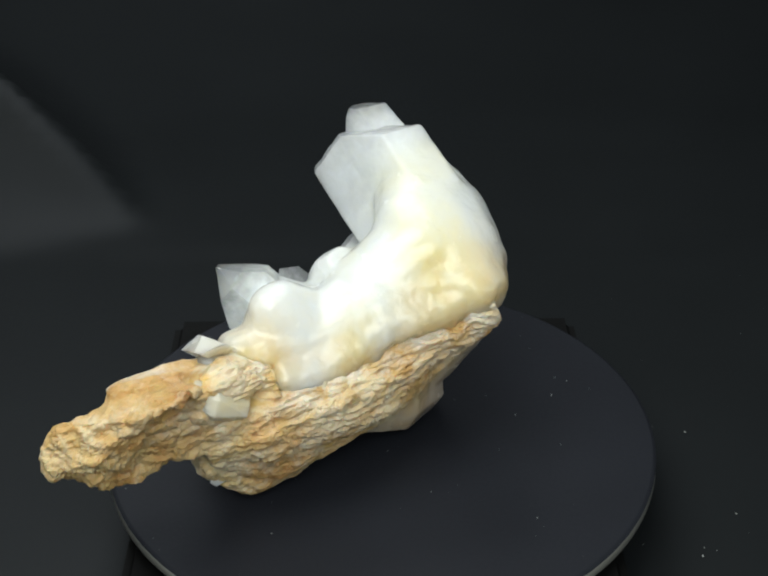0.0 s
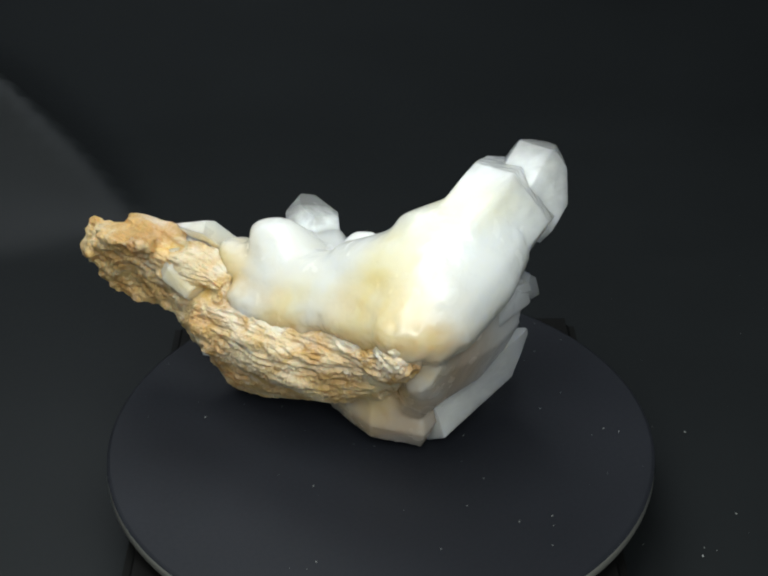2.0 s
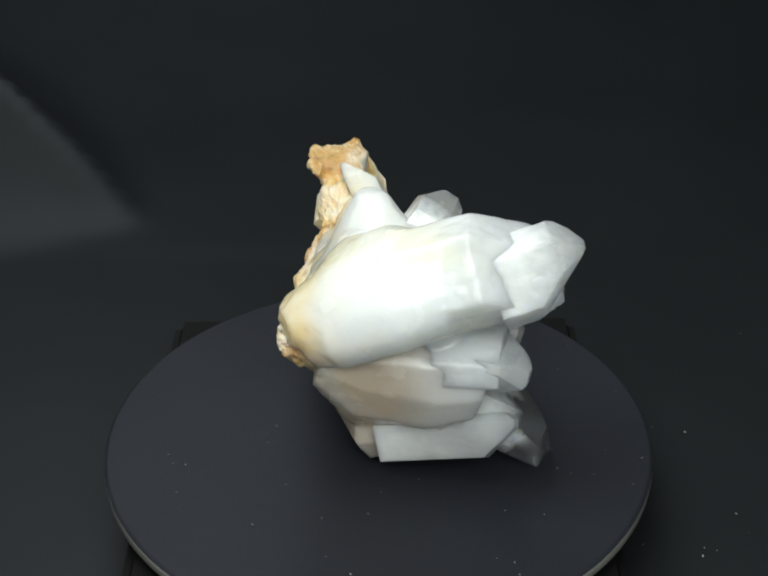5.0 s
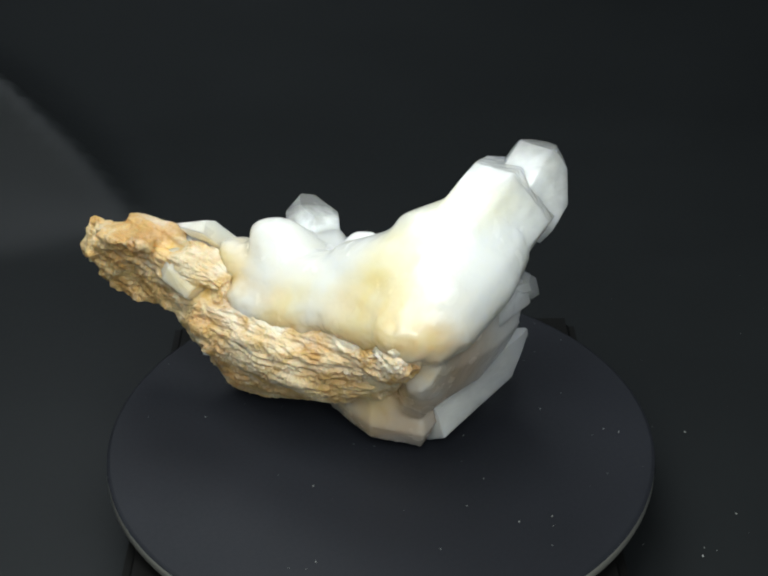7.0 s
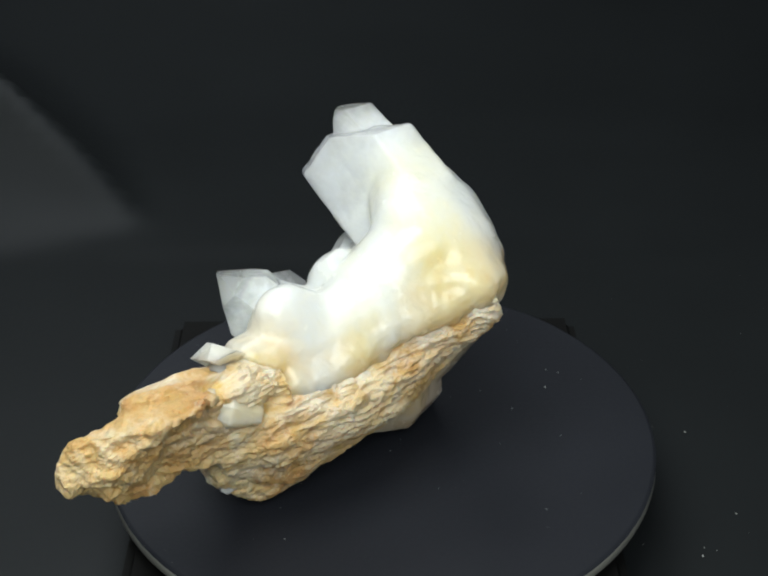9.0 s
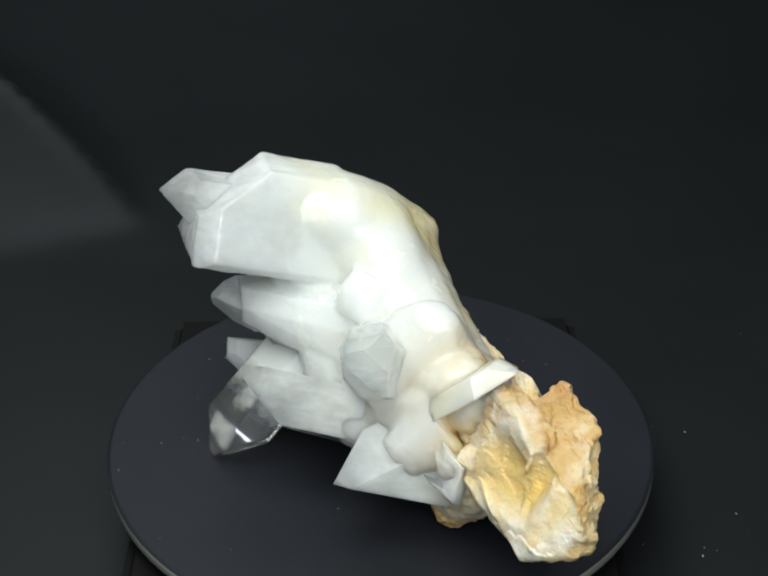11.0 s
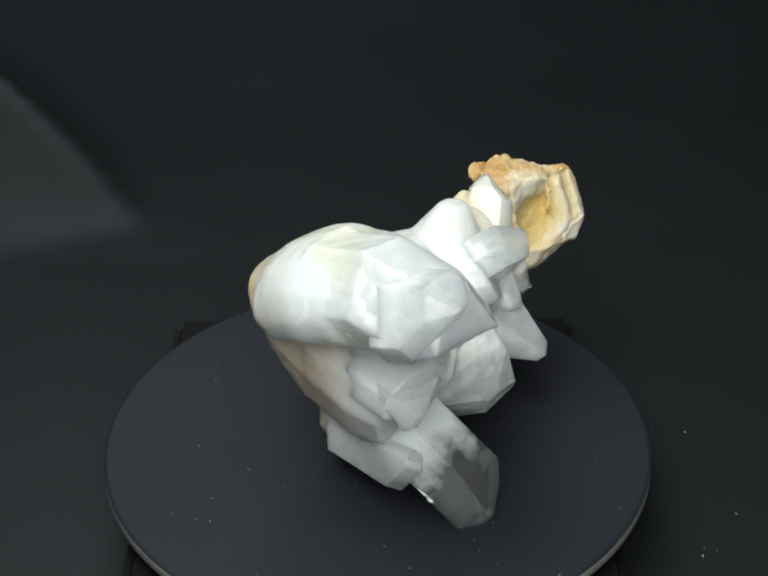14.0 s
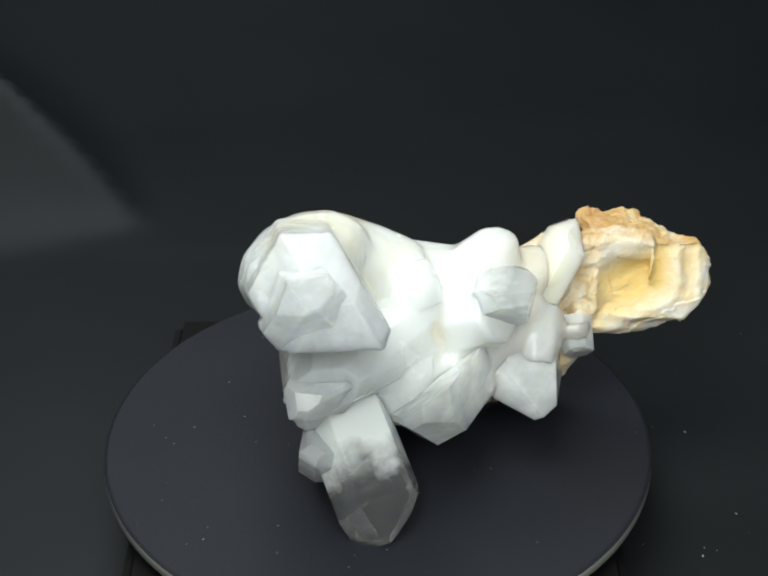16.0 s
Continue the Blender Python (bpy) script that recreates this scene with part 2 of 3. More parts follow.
def crystal(name, stations, material, parent, label, n=6, power=1.0, half=0, roll=0.0, bevel=0.00025, stain=0.0):
    """A prism with its point; 'along' runs from 0 at the root to 1 at the tip."""
    bm = bmesh.new()
    c, axis = loft(bm, stations, n, power, half, roll)
    bmesh.ops.recalc_face_normals(bm, faces=bm.faces)
    rnd = random.Random(len(stations) * 31 + int(abs(stations[-1][0] * 10)))
    for v in bm.verts:
        v.co += Vector((rnd.uniform(-1, 1), rnd.uniform(-1, 1), rnd.uniform(-1, 1))) * stations[1][3] * 0.00007
    bmesh.ops.bevel(bm, geom=list(bm.edges), offset=bevel, segments=1, affect="EDGES", clamp_overlap=True)
    ob = part(name, bm, material, parent, label)
    co, no = mesh_arrays(ob.data)
    span = (c[-1] - c[0]).length
    along = ((co - np.array(c[0])) @ np.array(axis)) / span
    float_attribute(ob.data, "along", np.clip(along, 0, 1))
    iron = np.array([math.exp(-ROCK_TREE.find(p)[2] / 0.0022) for p in co]) if ROCK_TREE else np.zeros(len(co))
    float_attribute(ob.data, "stain", np.clip(iron * (0.6 + stain), 0, 1))
    float_attribute(ob.data, "yellow", np.clip(stain * (1.1 - along), 0, 1))
    return ob


def grown(name, material, label, bevel=0.0004, stain=0.0, chips=0.0, **form):
    """A quartz crystal with its own faces as a part of the specimen; 'along' runs from 0 at the root to 1 at the point."""
    bm = bmesh.new()
    habit(bm, **form)
    bmesh.ops.dissolve_limit(bm, angle_limit=0.02, verts=bm.verts, edges=bm.edges)
    bmesh.ops.bevel(bm, geom=list(bm.edges), offset=bevel, segments=2, affect="EDGES", clamp_overlap=True)
    bmesh.ops.triangulate(bm, faces=bm.faces)
    for _ in range(3):
        wide = [e for e in bm.edges if e.calc_length() > 0.0016]
        if wide:
            bmesh.ops.subdivide_edges(bm, edges=wide, cuts=1)
            bmesh.ops.triangulate(bm, faces=bm.faces)
    bmesh.ops.recalc_face_normals(bm, faces=bm.faces)
    ob = part(name, bm, material, SPECIMEN, label)
    co, no = mesh_arrays(ob.data)
    if chips:
        co = co + no * (chips * np.array([cells(p, 210) for p in co]))[:, None]
    co[:, 2] = np.maximum(co[:, 2], 0.0002)
    ob.data.vertices.foreach_set("co", co.astype(np.float32).ravel())
    u = np.array(Vector(form["axis"]).normalized())
    reach = co @ u
    along = (reach - reach.min()) / (reach.max() - reach.min())
    float_attribute(ob.data, "along", along)
    iron = np.array([math.exp(-ROCK_TREE.find(p)[2] / 0.0022) for p in co])
    float_attribute(ob.data, "stain", np.clip(iron * (0.6 + stain), 0, 1))
    float_attribute(ob.data, "yellow", np.clip(stain * (1.1 - along), 0, 1))
    return ob


def noise_at(points, scale, octaves=4, stretch=(1, 1, 1), seed=0.0):
    k = Vector(stretch) * scale
    return np.array([noise.fractal(Vector((p[0] * k.x + seed, p[1] * k.y, p[2] * k.z)), 0.9, 2.0, octaves) for p in points])


# ---- the setting ----
GROUND = -0.024
RUNOUT = 0.0006  # the disc's centre from its axle


def crease(x, y):
    """Height of a cone-shaped crease that runs out to the side from a point in the sheet."""
    dx, dy = x + 0.080, y - 0.145
    r, a = math.hypot(dx, dy), math.degrees(math.atan2(dy, dx)) % 360
    lean = 98 + 110 * min(r, 0.25)
    if not lean < a < 196:
        return 0.0
    top = lean + 30
    if a > top:
        k = ((196 - a) / (196 - top)) ** 1.4
    else:
        k = ((a - lean) / 30) ** 1.5
    return r * 0.46 * k * (1 - math.exp(-r / 0.02)) * min(1.0, 0.16 / max(r, 0.16))


def spread(lo, hi, fine_lo, fine_hi, coarse, fine):
    return np.concatenate([np.arange(lo, fine_lo, coarse), np.arange(fine_lo, fine_hi, fine), np.arange(fine_hi, hi + coarse, coarse)])


def backdrop_sheet():
    """Black sheet: flat under the turntable, curving up behind it, with one crease."""
    bm = bmesh.new()
    xs = spread(-1.2, 1.2, -0.36, 0.26, 0.06, 0.006)
    run = spread(-0.9, 1.7, -0.10, 0.50, 0.06, 0.006)
    bend, radius = 0.24, 0.50
    rows = []
    for s in run:
        row = []
        if s < bend:
            y, z = s, 0.0
        else:
            a = min((s - bend) / radius, math.radians(75))
            rest = max(0.0, s - bend - radius * math.radians(75))
            y = bend + radius * math.sin(a) + rest * math.cos(a)
            z = radius * (1 - math.cos(a)) + rest * math.sin(a)
        for x in xs:
            sag = 0.0012 * noise.noise(Vector((x * 9, s * 9, 2.0))) if y > 0.13 else 0.0
            row.append(bm.verts.new((x, y, GROUND + z + crease(x, s) + sag)))
        rows.append(row)
    for a, b in zip(rows, rows[1:]):
        for k in range(len(xs) - 1):
            bm.faces.new((a[k], a[k + 1], b[k + 1], b[k]))
    for f in bm.faces:
        f.smooth = True
    ob = part("backdrop", bm, SHEET, None)
    return tagged(ob, "black satin backdrop sheet with one soft crease", "backdrop", kind="structure")


def speck(bm, x, y, z, size, rnd):
    m = Matrix.Translation((x, y, z + size * 0.3)) @ Euler((rnd.random(), rnd.random(), rnd.random() * 6)).to_matrix().to_4x4()
    m = m @ Matrix.Diagonal((size * rnd.uniform(0.6, 1.6), size * rnd.uniform(0.4, 0.9), size * 0.4, 1))
    bmesh.ops.create_icosphere(bm, subdivisions=1, radius=1.0, matrix=m)


def dust():
    """Grains of dust on the disc and on the sheet."""
    rnd = random.Random(4)
    bm = bmesh.new()
    for x, y in ((2.9, -8.0), (-16.1, 44.0), (26.5, 18.1), (-31.7, 1.2), (44.0, 20.0), (48.0, 27.0)):
        speck(bm, x / 1000, y / 1000, 0.0, 0.00028, rnd)
    for _ in range(16):
        r, a = 0.068 * math.sqrt(rnd.uniform(0.25, 1.0)), rnd.uniform(0, 2 * math.pi)
        speck(bm, r * math.cos(a), r * math.sin(a), 0.0, rnd.choice((0.00020, 0.00024, 0.00030)), rnd)
    for _ in range(36):
        r, a = 0.069 * math.sqrt(rnd.random()), rnd.uniform(0, 2 * math.pi)
        speck(bm, r * math.cos(a), r * math.sin(a), 0.0, rnd.choice((0.00008, 0.00011, 0.00011, 0.00018)), rnd)
    tagged(part("dust", bm, DUST, PLATE, "pale dust grains"), kind="stuff")
    bm = bmesh.new()
    for x, y in ((82, -22), (94, -6), (114, 79), (87, 29), (86, -20), (83, -19)):
        speck(bm, x / 1000, y / 1000, GROUND, 0.00030, rnd)
    for _ in range(22):
        x, y = rnd.uniform(0.065, 0.16), rnd.uniform(-0.05, 0.12)
        speck(bm, x, y, GROUND, rnd.choice((0.00010, 0.00016)), rnd)
    tagged(part("floor_dust", bm, DUST, None), "pale dust grains on the black sheet", "dust", kind="stuff")


def turntable():
    table = tagged(empty("turntable"), "small black motorised turntable with a round satin disc", "turntable")
    table.location = (0, 0, GROUND)
    lift = -GROUND
    bm = bmesh.new()
    bmesh.ops.create_cube(bm, size=1.0)
    for v in bm.verts:
        v.co = Vector((v.co.x * 0.120 - 0.0015, v.co.y * 0.126 + 0.003, (v.co.z + 0.5) * (lift - 0.007)))
    bmesh.ops.bevel(bm, geom=list(bm.edges), offset=0.003, segments=3, affect="EDGES")
    part("housing", bm, BASE, table, "square black plastic housing")
    disc = new("disc")
    bm = bmesh.new()
    rings = [(0.0, 0.0), (0.0690, 0.0), (0.0696, -0.0002), (0.0700, -0.0006)]
    turned(bm, rings, 160)
    bmesh.ops.translate(bm, verts=bm.verts, vec=(RUNOUT, 0, 0))
    me = bpy.data.meshes.new("disc")
    bm.to_mesh(me)
    bm.free()
    me.materials.append(DISC)
    bpy.data.objects.remove(disc)
    disc = tagged(new("disc", me), "black satin disc with dust specks")
    disc.parent = table
    disc.location = (0, 0, lift)
    bm = bmesh.new()
    turned(bm, [(0.0700, -0.0006), (0.0701, -0.0030), (0.0695, -0.0036), (0.0, -0.0036)], 160)
    bmesh.ops.translate(bm, verts=bm.verts, vec=(RUNOUT, 0, 0))
    part("rim", bm, RIM, disc, "pale scuffed plastic edge")
    bm = bmesh.new()
    turned(bm, [(0.020, -0.0036), (0.020, -0.0075), (0.0, -0.0075)], 40)
    part("hub", bm, BASE, disc)
    return table, disc


def turned(bm, profile, n):
    """A body of revolution about z from (radius, height) pairs."""
    rings = []
    for r, z in profile:
        if r == 0:
            rings.append([bm.verts.new((0, 0, z))])
        else:
            rings.append([bm.verts.new((r * math.cos(2 * math.pi * k / n), r * math.sin(2 * math.pi * k / n), z)) for k in range(n)])
    for a, b in zip(rings, rings[1:]):
        for k in range(n):
            q = [a[k % len(a)], b[k % len(b)], b[(k + 1) % len(b)], a[(k + 1) % len(a)]]
            q = list(dict.fromkeys(q))
            if len(q) > 2:
                bm.faces.new(q)
    for f in bm.faces:
        f.smooth = len(f.verts) == 4
    bmesh.ops.recalc_face_normals(bm, faces=bm.faces)


backdrop_sheet()
TABLE, PLATE = turntable()
dust()

# ---- the mineral specimen, in the disc's own axes (mm) ----
SPECIMEN = tagged(empty("mineral_specimen"), "cluster of milky and clear quartz crystals on tan rock", "mineral")

ROCK_FORM = [([], dict(axis=(-0.763, -0.63, -0.142), top=(-0.05, 0.068, 0.996), sides=(53.9, 18.8, -17.6, -31.3, -6.2, 46.9), ends=(91.6, 63.5, 32.5, 18.3, 41.6, 76.9), cut=82.6, root=50.5)),
             ([(-54.0, -50.5, 35.5, 5.5, 10.5), (-44.0, -46.5, 37.0, 6.0, 11.5), (-32.8, -38.7, 34.9, 7.0, 12.5), (-22.0, -30.8, 30.8, 7.0, 12.5)], dict(n=10, power=0.8, half=1, roll=7)),
             ([(-63.1, -56.0, 29.8, 2.9, 4.1), (-52.6, -46.8, 24.2, 3.9, 4.4), (-38.4, -33.1, 27.8, 5.6, 4.3)], dict(n=8, power=0.8, half=1, roll=9)),
             ([(-35.9, -36.9, 19.6, 5.0, 9.9), (-24.8, -29.9, 19.9, 9.4, 17.8), (0.6, -14.0, 25.5, 8.4, 14.0), (14.5, -3.0, 33.0, 8.0, 10.0), (27.5, -2.6, 42.6, 4.0, 5.0)], dict(n=10, power=0.8, half=1, roll=31)),
             ([(-38.0, -36.5, 19.7, 4.7, 6.6), (-29.8, -27.6, 8.6, 7.0, 7.0), (-11.4, -13.0, 13.3, 6.3, 7.2)], dict(n=8, power=0.8, half=1, roll=-18))]
MASS_FORM = [([(-19.0, -28.8, 35.2, 6.4, 6.4), (-11.0, -22.9, 35.5, 7.2, 7.2), (3.2, -11.6, 41.0, 7.2, 7.2), (17.0, -4.8, 43.5, 6.8, 6.4)], dict(n=10, power=1.0, half=0, roll=0)),
             ([(-7.0, -1.0, 51.0, 6.0, 5.0), (-11.0, 1.5, 47.0, 6.6, 5.2), (-14.0, 2.8, 43.0, 5.6, 3.8)], dict(n=8, power=1.0, half=0, roll=15)),
             ([(16.0, 3.0, 46.5, 9.5, 9.5), (25.0, -2.0, 46.0, 9.0, 8.0), (30.0, -4.0, 46.0, 5.0, 4.8)], dict(n=8, power=1.0, half=0, roll=0)),
             ([(-31.2, -27.9, 42.4, 7.3, 4.3), (-16.8, -18.2, 38.1, 10.7, 10.0), (4.2, -1.8, 42.6, 13.0, 13.0), (21.0, 5.0, 45.8, 13.2, 9.6)], dict(n=12, power=1, half=1, roll=-25)),
             ([(-8.1, 4.1, 16.2, 11.4, 11.2), (-6.1, 7.7, 31.9, 12.2, 12.1), (-9.7, 0.6, 41.9, 7.0, 7.0)], dict(n=10, power=1.0, half=0, roll=-17)),
             ([(-4.0, -6.0, 34.0, 12.0, 12.0), (-16.4, -8.7, 37.2, 10.6, 10.3), (-26.5, -12.1, 35.1, 8.5, 8.5)], dict(n=10, power=1.0, half=0, roll=10)),
             ([(-30.0, -24.0, 34.0, 8.0, 8.0), (-24.0, -14.0, 27.0, 9.0, 9.0), (-16.0, -2.0, 24.0, 9.0, 9.0)], dict(n=10, power=1.0, half=0, roll=0)),
             ([(-6.0, 8.0, 30.0, 11.0, 11.0), (2.4, 20.6, 43.3, 10.0, 9.0)], dict(n=10, power=1.0, half=0, roll=-17)),
             ([(-12.3, -9.1, 33.8, 12.9, 12.0), (-28.9, -7.0, 42.2, 8.4, 8.7)], dict(n=8, power=1.0, half=0, roll=-8)),
             ([(-16.0, -17.3, 26.9, 12.0, 12.0), (-20.3, -17.2, 45.7, 11.1, 10.2), (-22.1, -19.8, 52.3, 6.7, 5.2)], dict(n=10, power=1.0, half=0, roll=-28)),
             ([(-2.0, -2.0, 36.0, 10.0, 10.0), (-12.0, 1.0, 40.0, 10.0, 8.5), (-15.6, 2.2, 39.3, 6.0, 5.5)], dict(n=6, power=1.0, half=0, roll=10)),
             ([(-6.6, -0.9, 39.6, 7.0, 6.0), (-9.9, 1.1, 46.7, 5.0, 4.5), (-12.4, 0.6, 48.6, 2.4, 2.2)], dict(n=6, power=1.0, half=0, roll=0)),
             ([(-20.3, -8.8, 22.8, 8.8, 12.4), (-21.1, 3.1, 21.6, 9.1, 8.1)], dict(n=8, power=1.0, half=0, roll=39)),
             ([(-30.9, -26.4, 30.6, 8.7, 10.3), (-35.6, -16.2, 21.0, 5.9, 8.2)], dict(n=8, power=1.0, half=0, roll=7)),
             ([(5.9, 15.3, 35.7, 11.4, 8.2), (-0.7, 29.2, 36.5, 8.5, 5.7)], dict(n=8, power=1.0, half=0, roll=36)),
             ([(-33.6, -39.6, 45.4, 3.0, 2.5), (-32.9, -32.7, 44.7, 4.4, 3.2)], dict(n=8, power=1.0, half=0, roll=4)),
             ([(-39.9, -29.3, 29.1, 5.2, 5.2), (-41.2, -28.9, 24.6, 3.9, 3.9)], dict(n=8, power=1.0, half=0, roll=13)),
             ([(23, 0, 44, 10.5, 9.5), (17.5, 7.5, 50.5, 14.3, 11.3), (12, 14.5, 55.5, 16.6, 11.6)], dict(n=12, power=1.0, half=1, roll=22)),
             ([(-4, -6, 45.5, 9.5, 9), (2, -2, 49, 10.5, 9.5), (9, 5, 53.5, 12, 10), (13, 11, 56, 12, 10)], dict(n=12, power=1.0, half=0, roll=0)),
             ([(-35, -33, 38.5, 5.5, 6), (-24, -25, 35, 8, 8), (-12, -15, 33, 9, 9)], dict(n=10, power=1.0, half=0, roll=0)),
             ([(23.0, -1.5, 45.5, 8.8, 6.5), (19.6, 4.0, 47.6, 14.0, 10.5), (11.2, 15.2, 55.5, 17.0, 12.0), (7.0, 24.5, 58.4, 13.0, 10.5), (2.5, 29.0, 59.6, 8.0, 7.5)], dict(n=12, power=1, half=1, roll=22)),
             ([], dict(axis=(-0.539, 0.779, 0.321), top=(0.179, -0.324, 0.929), sides=(61.3, 53.4, 5.1, -38.6, -23.8, 17.7), ends=(75.3, 68.9, 38.5, 6.2, 17.1, 47.8), cut=59.5, root=23.2)),
             ([[(5.9, 15.3, 35.7, 11.0, 7.9), (-3.6, 35.1, 36.8, 9.4, 6.0)], [(-4.0, -6.0, 34.0, 12.0, 12.0), (-16.4, -8.7, 37.2, 10.6, 10.3)]], dict(n=8, roll=20, angle=0.25)),
             ([[(4.2, -1.8, 42.6, 13.0, 13.0), (21.0, 5.0, 45.8, 13.2, 9.6)], [(23.0, -1.5, 45.5, 8.8, 6.5), (19.6, 4.0, 47.6, 14.0, 10.5)]], dict(n=12, roll=10, angle=0.1))]
FOOT_FORM = [([(25.0, 2.2, 37.0, 4.4, 7.7), (14.9, 7.3, 28.5, 7.6, 16.0), (2.7, 19.1, 27.1, 11.5, 15.6), (0.5, 31.3, 28.0, 6.2, 10.3)], dict(n=10, power=0.9, half=1, roll=20)),
             ([(-7.0, -12.0, 15.0, 5.0, 8.0), (3.5, -5.5, 16.0, 7.2, 12.2), (7.0, 6.5, 14.2, 9.6, 13.4), (-2.0, 22.0, 17.4, 9.0, 8.4), (-3.6, 27.0, 17.6, 6.6, 6.0)], dict(n=8, power=0.8, half=1, roll=-3)),
             ([(-0.0, 17.9, 19.4, 11.8, 10.2), (-5.7, 23.2, 15.4, 9.1, 7.8)], dict(n=8, power=1.0, half=0, roll=-3))]


def broken(p, scale):
    """Height of a surface broken into small tilted facets."""
    q = Vector(p) * scale
    c = noise.voronoi(q)[1][0]
    return ((q - c).dot(noise.noise_vector(c * 3.7)) + 0.5 * noise.noise(c * 5.3)) / scale


def neighbours(me):
    edges = np.empty(len(me.edges) * 2, dtype=np.int32)
    me.edges.foreach_get("vertices", edges)
    a, b = edges.reshape(-1, 2).T
    n = len(me.vertices)
    return a, b, np.bincount(a, minlength=n) + np.bincount(b, minlength=n), n


def blurred(me, values, rounds):
    """Values at the vertices, evened out along the edges."""
    a, b, count, n = neighbours(me)
    for _ in range(rounds):
        values = 0.4 * values + 0.6 * (np.bincount(a, values[b], n) + np.bincount(b, values[a], n)) / count
    return values


def relax(me, rounds, weight):
    """Moves each vertex towards the mean of its neighbours, by its weight."""
    co, no = mesh_arrays(me)
    a, b, count, _ = neighbours(me)
    for _ in range(rounds):
        total = np.stack([np.bincount(a, co[b, k], len(co)) + np.bincount(b, co[a, k], len(co)) for k in range(3)], 1)
        co = co + (total / count[:, None] - co) * weight[:, None]
    me.vertices.foreach_set("co", co.astype(np.float32).ravel())
    me.update()


def rock_matrix():
    me = fused(ROCK_FORM, 0.00055, 7)
    co, no = mesh_arrays(me)
    lengthwise = np.array((0.80, 0.58, 0.12))
    side = np.array((0.58, -0.80, 0.0))
    own = np.stack([co @ lengthwise, co @ side, co[:, 2]], 1)
    lower = np.clip((own[:, 0] + 0.056) / 0.016, 0, 1)
    blades = 1 - np.abs(noise_at(own, 330, 5, (0.30, 1.0, 1.4)))
    lumps = noise_at(own, 190, 5, (0.8, 1.0, 1.3), 3.0)
    broad = noise_at(own, 55, 3, (0.5, 1, 1.2), 7.0)
    outer_only = np.clip((no @ side) * 1.5 + 0.35, 0, 1)
    fine_lumps = noise_at(own, 330, 4, (0.6, 1.0, 1.2), 9.0)
    rough = lower * (0.0014 * (blades - 0.78)) + (1 - lower) * 0.0006 * lumps + 0.0005 * lumps + (1 - lower) * outer_only * 0.0011 * fine_lumps
    inner = np.clip(-(no @ side) * 1.8 - 0.1, 0, 1) * (1 - lower)
    # broken hollow on the inner face of the end, and two pockets in the outer face
    fall = own[:, 2] + 0.30 * (own[:, 0] + 0.058)
    pit = np.minimum.reduce([(own[:, 0] + 0.0745) * 0.75, (-0.0440 - own[:, 0]) * 0.45, (fall - 0.0255) * 0.75, (0.0445 - fall) * 0.7])
    flake = np.minimum.reduce([(own[:, 0] + 0.0815) * 0.6, (-0.0730 - own[:, 0]) * 0.7, (fall - 0.0235) * 0.5, (0.0420 - fall) * 0.6])
    pit = np.maximum(pit, np.minimum(flake, 0.0020))
    hollow = np.clip(pit / 0.0052, 0, 1) * np.clip((inner - 0.45) * 2.5, 0, 1)
    hollow = blurred(me, hollow, 10)
    outer = np.clip((no @ side) * 2, 0, 1)
    pocket = np.zeros(len(co))
    for s, z, length, height, depth in ((-0.0373, 0.0365, 0.0045, 0.0018, 0.0045), (-0.0465, 0.0465, 0.0050, 0.0020, 0.0035)):
        slope = own[:, 2] - z - 0.35 * (own[:, 0] - s)
        pocket += depth * np.exp(-((own[:, 0] - s) / length) ** 2 - (slope / height) ** 2) * outer
    facets = np.array([broken(p, 95) + 0.3 * broken(p, 230) for p in own])
    rough = rough * (1 - 0.75 * inner) + facets * (0.07 * (1 - lower) * (1 - 0.7 * inner) + 0.08 * (1 - 0.5 * inner))
    co = co + no * (rough + 0.0016 * broad - 0.0046 * hollow - pocket)[:, None]
    co[:, 2] = np.maximum(co[:, 2], 0.0002)
    me.vertices.foreach_set("co", co.astype(np.float32).ravel())
    float_attribute(me, "inner", inner)
    float_attribute(me, "golden", np.clip(hollow * 1.3 + pocket / 0.004, 0, 1))
    me.materials.append(ROCK)
    ob = new("rock_matrix", me)
    ob.parent = SPECIMEN
    return tagged(ob, "rough tan bladed rock, golden on its broken inner face")


def cells(p, scale):
    """Broken, plate-like relief: ridges between cells, drawn out along the main crystal's axis."""
    a = p[0] * -0.53 + p[1] * 0.76 + p[2] * 0.38
    q = Vector(p) - Vector((-0.53, 0.76, 0.38)) * (a * 0.55)
    d = noise.voronoi(q * scale)[0]
    return min(0.9, d[1] - d[0]) - 0.45


